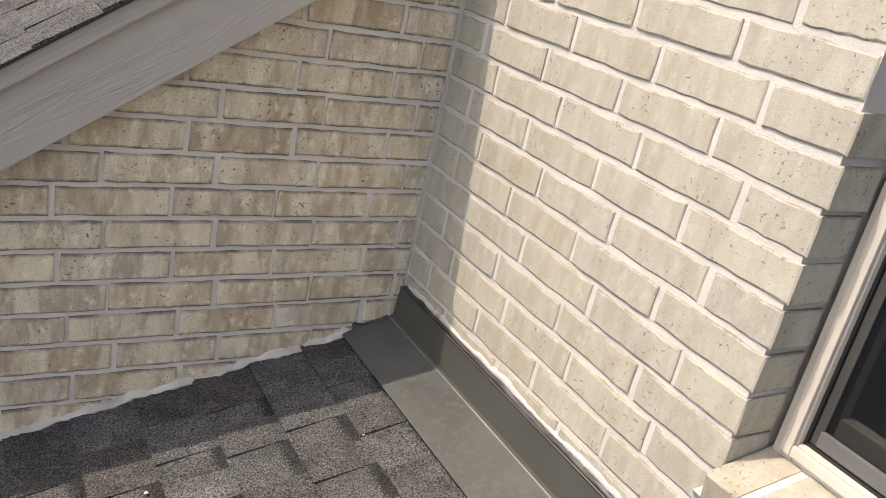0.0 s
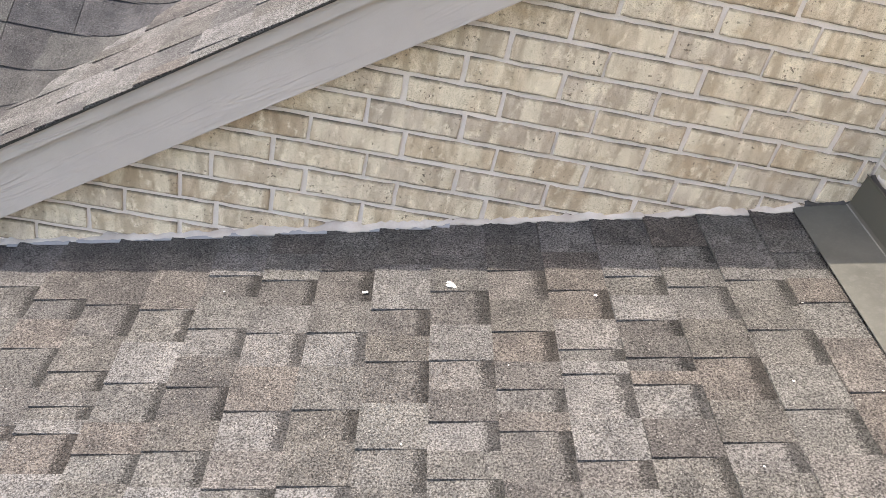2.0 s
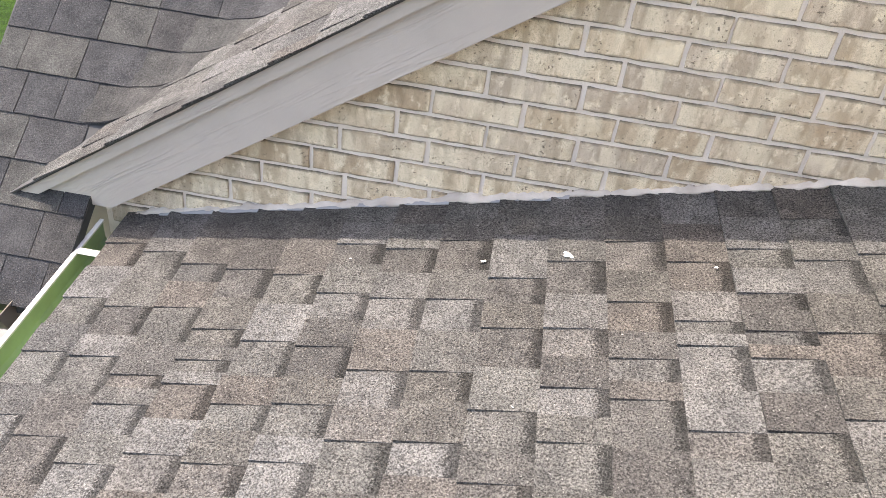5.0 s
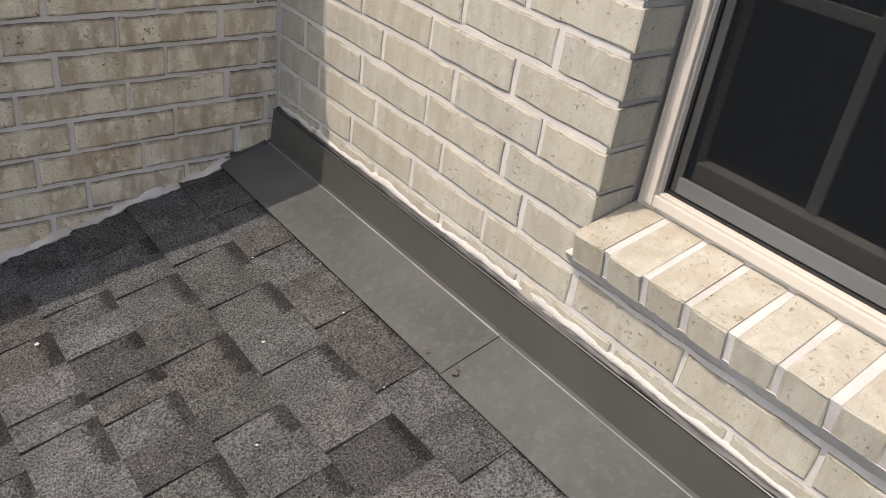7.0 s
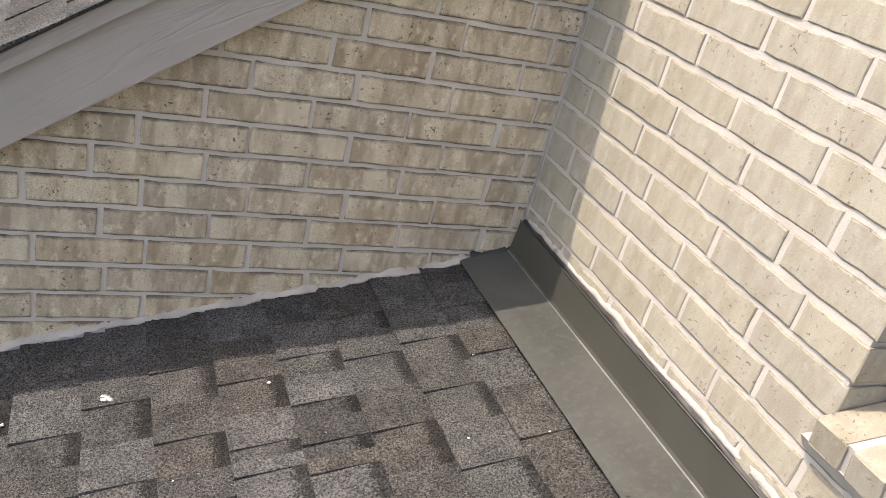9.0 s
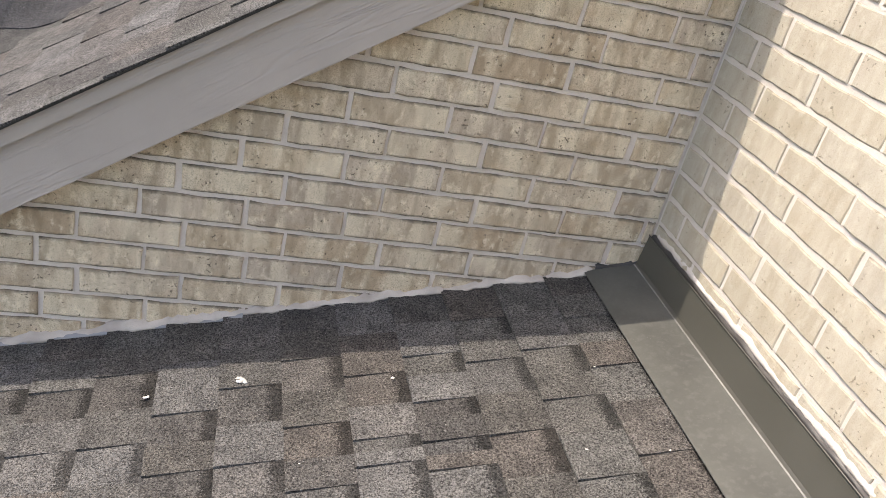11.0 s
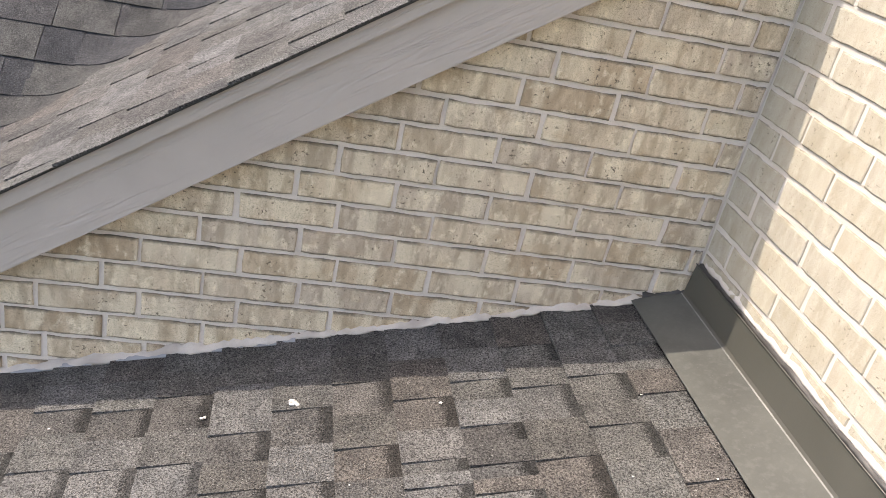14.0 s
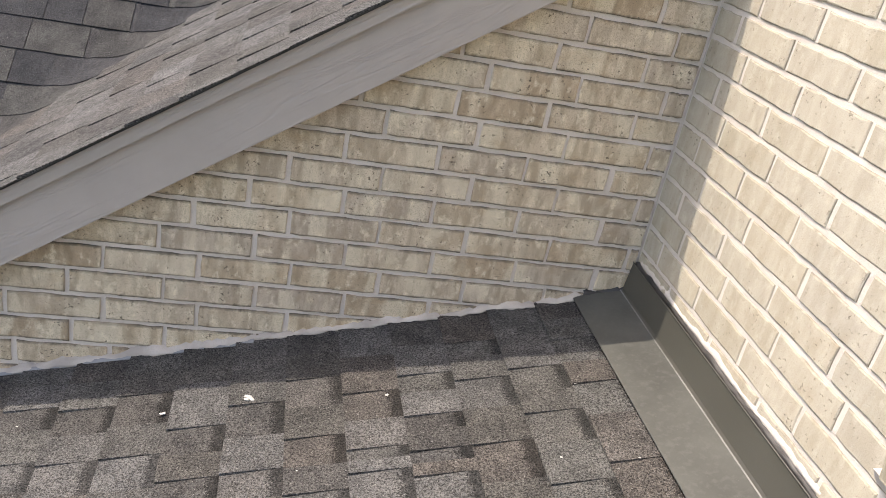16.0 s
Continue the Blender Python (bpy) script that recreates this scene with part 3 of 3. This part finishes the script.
# the roof beyond the reach of single shingles, towards the open side
rest = bmesh.new()
rnd = random.Random(3)
for i in range(16):
    x0 = COURSE_X0 + COURSE_DX * i
    s = -1.42
    while s > FLOOR_Y:
        w = rnd.choice(WIDTHS)
        h = rnd.choice((0.0085, 0.0045))
        x1 = min(x0 + 0.115, -0.02)
        vs = [rest.verts.new(c) for c in ((x0, s, low_roof(x0) + h), (x0, s - w, low_roof(x0) + h), (x1, s - w, low_roof(x1) + 0.0012), (x1, s, low_roof(x1) + 0.0012), (x0, s, low_roof(x0)), (x0, s - w, low_roof(x0)))]
        rest.faces.new(vs[:4])
        rest.faces.new((vs[0], vs[4], vs[5], vs[1]))
        s -= w
tagged(obj("shingle_field", rest, SHINGLE, low), kind="stuff")


# ---- rake board ----
rake_trim = thing("rake_board", "taupe painted wood-grain rake board along the gable edge", "trim", kind="structure")


def slanted(name, x0, x1, top, bottom, y0, y1, material, label="", cut=0.0):
    """A board along the gable's slope: top and bottom are heights below the roof's top."""
    pts = [(x0, rake(x0) - top), (x0 + cut, rake(x0 + cut) - bottom), (x1, rake(x1) - bottom), (x1, rake(x1) - top)]
    return part(name, prism(pts, "y", y0, y1, 0.0015), material, rake_trim, label)


slanted("fascia", TIP_X + 0.06, -0.002, 0.040, 0.170, -0.042, -0.005, TRIM, cut=0.18)
slanted("shingle_mould", TIP_X + 0.03, -0.002, 0.0065, 0.0400, -0.056, -0.0425, TRIM, cut=0.03)
slanted("drip_edge", TIP_X, -0.002, -0.001, 0.006, -0.064, -0.040, DRIP_AND_GAP)


# ---- metal flashing at the house wall ----
def flashing(y0, y1, lift, label):
    f = thing("metal_flashing", label, "flashing", "flashing lengths at the wall")
    zc = low_roof(-0.016) + 0.010 + lift
    zl = low_roof(-0.131) + 0.010 + lift
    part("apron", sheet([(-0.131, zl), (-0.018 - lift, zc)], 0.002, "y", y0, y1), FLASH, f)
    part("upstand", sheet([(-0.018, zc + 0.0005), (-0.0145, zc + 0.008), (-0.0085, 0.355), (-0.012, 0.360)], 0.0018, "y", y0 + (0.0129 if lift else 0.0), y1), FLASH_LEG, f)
    part("crease", sheet([(-0.0196 - lift, zc + 0.0012), (-0.0176 - lift, zc + 0.0030)], 0.0008, "y", y0, y1), WORN, f)


flashing(-0.748, -0.004, 0.002, "dark olive-grey metal flashing in the brick corner")
flashing(FLOOR_Y, -0.735, 0.0, "dark olive-grey metal flashing below the window")


# ---- ragged mortar along the flashing and the gable wall ----
def ragged(name, path, depth, height, across, label, seed, step=0.012, material=None, cant=False):
    """A rough bead: path(s) for s from 0 to 1 gives its foot, across the way it stands out."""
    rnd = random.Random(seed)
    bm = bmesh.new()
    a, b = Vector(path(0)), Vector(path(1))
    n = max(2, int((b - a).length / step * 1.6))
    rows, d, h = [], 1.0, 1.0
    for i in range(n + 1):
        p = Vector(path(i / n))
        d += (rnd.choice((0.2, 0.7, 1.1, 1.7)) - d) * (0.3 if cant else 0.2)
        h += (rnd.choice((0.1, 0.5, 1.0, 1.9)) - h) * (0.38 if cant else 0.22)
        out, top = Vector(across) * depth * d, Vector((0, 0, height * h))
        ring = []
        back = p - Vector(across) * 0.006
        if cant:
            points = (back, p + out, p + out * 0.92 + top * 0.35, p + out * 0.4 + top * 0.8, back + top)
        else:
            points = (back, p + out * 0.9, p + out + top * 0.25, p + out * 0.9 + top * 0.8, back + top)
        for q in points:
            ring.append(bm.verts.new(q + Vector((rnd.uniform(-1, 1), rnd.uniform(-1, 1), rnd.uniform(-1, 1))) * (0.0012 if cant else 0.0005)))
        rows.append(ring)
    for r, t in zip(rows, rows[1:]):
        for k in range(4):
            bm.faces.new((r[k], r[k + 1], t[k + 1], t[k]))
    return tagged(obj(name, bm, material or SMEAR, smooth=True), label, "mortar", kind="structure")


# Dark strips added as the shade of the ragged gaps beside the flashing.
ragged("lead_strip", lambda s: (0.0, -0.01 - 2.2 * s, 0.353), 0.0075, 0.012, (-1, 0, 0), "dark ragged strip painted as the shaded gap over the flashing", 9, 0.02, DRIP_AND_GAP)
ragged("lead_strip", lambda s: (-0.006 - 0.10 * s, 0.0, low_roof(-0.006 - 0.10 * s) + 0.010), 0.006, 0.012, (0, -1, 0), "dark ragged strip painted as the shaded gap in the brick corner", 12, 0.012, DRIP_AND_GAP, True)
ragged("mortar_bead", lambda s: (0.0, -0.02 - 2.2 * s, 0.361), 0.0007, 0.015, (-1, 0, 0), "ragged pale mortar smeared above the flashing", 1, 0.018, MORTAR_SUN_WALL)
ragged("mortar_bead", lambda s: (-0.10 - 1.72 * s, 0.0, low_roof(-0.10 - 1.72 * s) + 0.005), 0.0125, 0.012, (0, -1, 0), "ragged pale mortar along the foot of the gable wall", 2, 0.015, SMEAR_GREY, True)
ragged("sealant_bead", lambda s: (-0.83 - 0.93 * s, -0.011, low_roof(-0.83 - 0.93 * s) + 0.003), 0.006, 0.006, (0, -1, 0), "thin grey sealant along the wall foot", 6, 0.03, SEALANT)


# ---- gutters ----
def gutter(name, along, lo, hi, outer, inner, z, label):
    """A K-style gutter: outer and inner are its sides across its length."""
    g = thing(name, label, "gutter", "eave gutters")
    d = 1 if inner > outer else -1
    w = abs(inner - outer)
    o, deep, rear = outer, z - 0.085, z + (0.008 if name == "eave_gutter" else -0.03)

    def strip(name, pts, material):
        part(name, prism([(o + d * a, b) for a, b in pts], along, lo, hi), material, g)

    strip("front", [(0, z), (0.003, z), (0.003, z - 0.048), (0, z - 0.048)], GUTTER)
    strip("front_step", [(0, z - 0.0485), (0.003, z - 0.0485), (0.021, deep), (0.018, deep)], GUTTER)
    strip("floor", [(0.018, deep - 0.003), (w, deep - 0.003), (w, deep - 0.0005), (0.018, deep - 0.0005)], GUTTER)
    strip("back", [(w - 0.002, deep), (w, deep), (w, rear), (w - 0.002, rear)], GUTTER)
    strip("lining", [(0.0035, z - 0.003), (0.0045, z - 0.003), (0.0045, z - 0.048), (0.0225, deep), (w - 0.003, deep), (w - 0.003, rear - 0.002), (w - 0.0025, rear - 0.002), (w - 0.0025, deep - 0.0003), (0.0215, deep - 0.0003), (0.0035, z - 0.0485)], GREEN)
    if along == "x":
        part("end_cap", prism([(o, z - 0.03), (o + d * w, z - 0.03), (o + d * w, deep), (o + d * 0.018, deep), (o, z - 0.048)], along, hi - 0.001, hi + 0.001), GUTTER, g)
    part("lip", prism([(outer - d * 0.001, z - 0.003), (outer + d * 0.009, z - 0.003), (outer + d * 0.009, z + 0.003), (outer - d * 0.001, z + 0.003)], along, lo, hi), WHITE if along == "y" and name == "eave_gutter" else GUTTER, g)
    return g


GZ = low_roof(EAVE_X) - 0.018
g1 = gutter("eave_gutter", "y", FLOOR_Y, -0.02, -1.905, -1.825, GZ, "taupe eave gutter with a green inside")
for yy in (-0.145, -0.605, -1.08, -1.56):
    part("strap", box((-1.902, yy - 0.010, GZ + 0.001), (-1.823, yy + 0.010, GZ + 0.004), 0.001), WHITE, g1, "bright metal gutter strap")
E2Z = side_z(EAVE_Y) + 0.034
g2 = gutter("corner_gutter", "x", -2.335, -2.00, -0.318, -0.252, E2Z, "taupe gutter corner with an open green inside")
g3 = gutter("corner_gutter", "y", -0.3135, 1.2, -2.335, -2.262, E2Z, "taupe gutter return with a green inside")


# ---- droppings and bits on the shingles ----
def blob(x, yy, size, seed, label):
    rnd = random.Random(seed)
    bm = bmesh.new()
    for _ in range(5):
        m = pose(x + rnd.uniform(-1, 1) * size * 0.8, yy + rnd.uniform(-1, 1) * size * 0.6, low_roof(x) + 0.008) @ Matrix.Diagonal((size * rnd.uniform(0.4, 0.8), size * rnd.uniform(0.3, 0.6), size * 0.22, 1))
        bmesh.ops.create_icosphere(bm, subdivisions=1, radius=1.0, matrix=m)
    for v in bm.verts:
        v.co += Vector((rnd.uniform(-1, 1), rnd.uniform(-1, 1), 0)) * size * 0.12
    return tagged(obj("bird_dropping", bm, DEBRIS, smooth=True), label, "dropping")


blob(-0.826, -0.2165, 0.010, 1, "white bird dropping spread on a grey shingle")
blob(-0.990, -0.230, 0.006, 2, "small white bird dropping on a grey shingle")
blob(-0.567, -0.267, 0.004, 3, "tiny white bird dropping on a grey shingle")

for n, (x, yy) in enumerate(((-0.212, -0.312), (-0.202, -0.711), (-0.292, -0.509), (-0.736, -0.447), (-1.258, -0.209), (-0.907, -0.614), (-0.39, -0.681), (-0.166, -0.538))):
    blob(x, yy, 0.0022, 30 + n, "pale speck of grit on a grey shingle")


def smudge(x, yy, size, seed):
    """A thin raised scrap added for a dark smudge on the flashing."""
    rnd = random.Random(seed)
    bm = bmesh.new()
    top = [bm.verts.new((x + math.cos(a) * size * rnd.uniform(0.5, 1.1), yy + math.sin(a) * size * rnd.uniform(0.3, 0.7), low_roof(x) + 0.0145 + rnd.uniform(0, 0.0015))) for a in (0, 0.9, 1.8, 2.7, 3.6, 4.5, 5.4)]
    face = bm.faces.new(top)
    bmesh.ops.solidify(bm, geom=[face], thickness=0.0006)
    return tagged(obj("leaf_scrap", bm, SCRAP), "thin brown scrap added for a dark smudge on the flashing", "leaf")


# two dark smudges near the lap, added as raised scraps
smudge(-0.118, -0.703, 0.009, 1)
smudge(-0.114, -0.762, 0.011, 2)


# ---- to metres ----
for me in bpy.data.meshes:
    me.transform(Matrix.Scale(U, 4))
for ob in scene.objects:
    if ob.type in {"MESH", "EMPTY"}:
        ob.location = ob.location * U
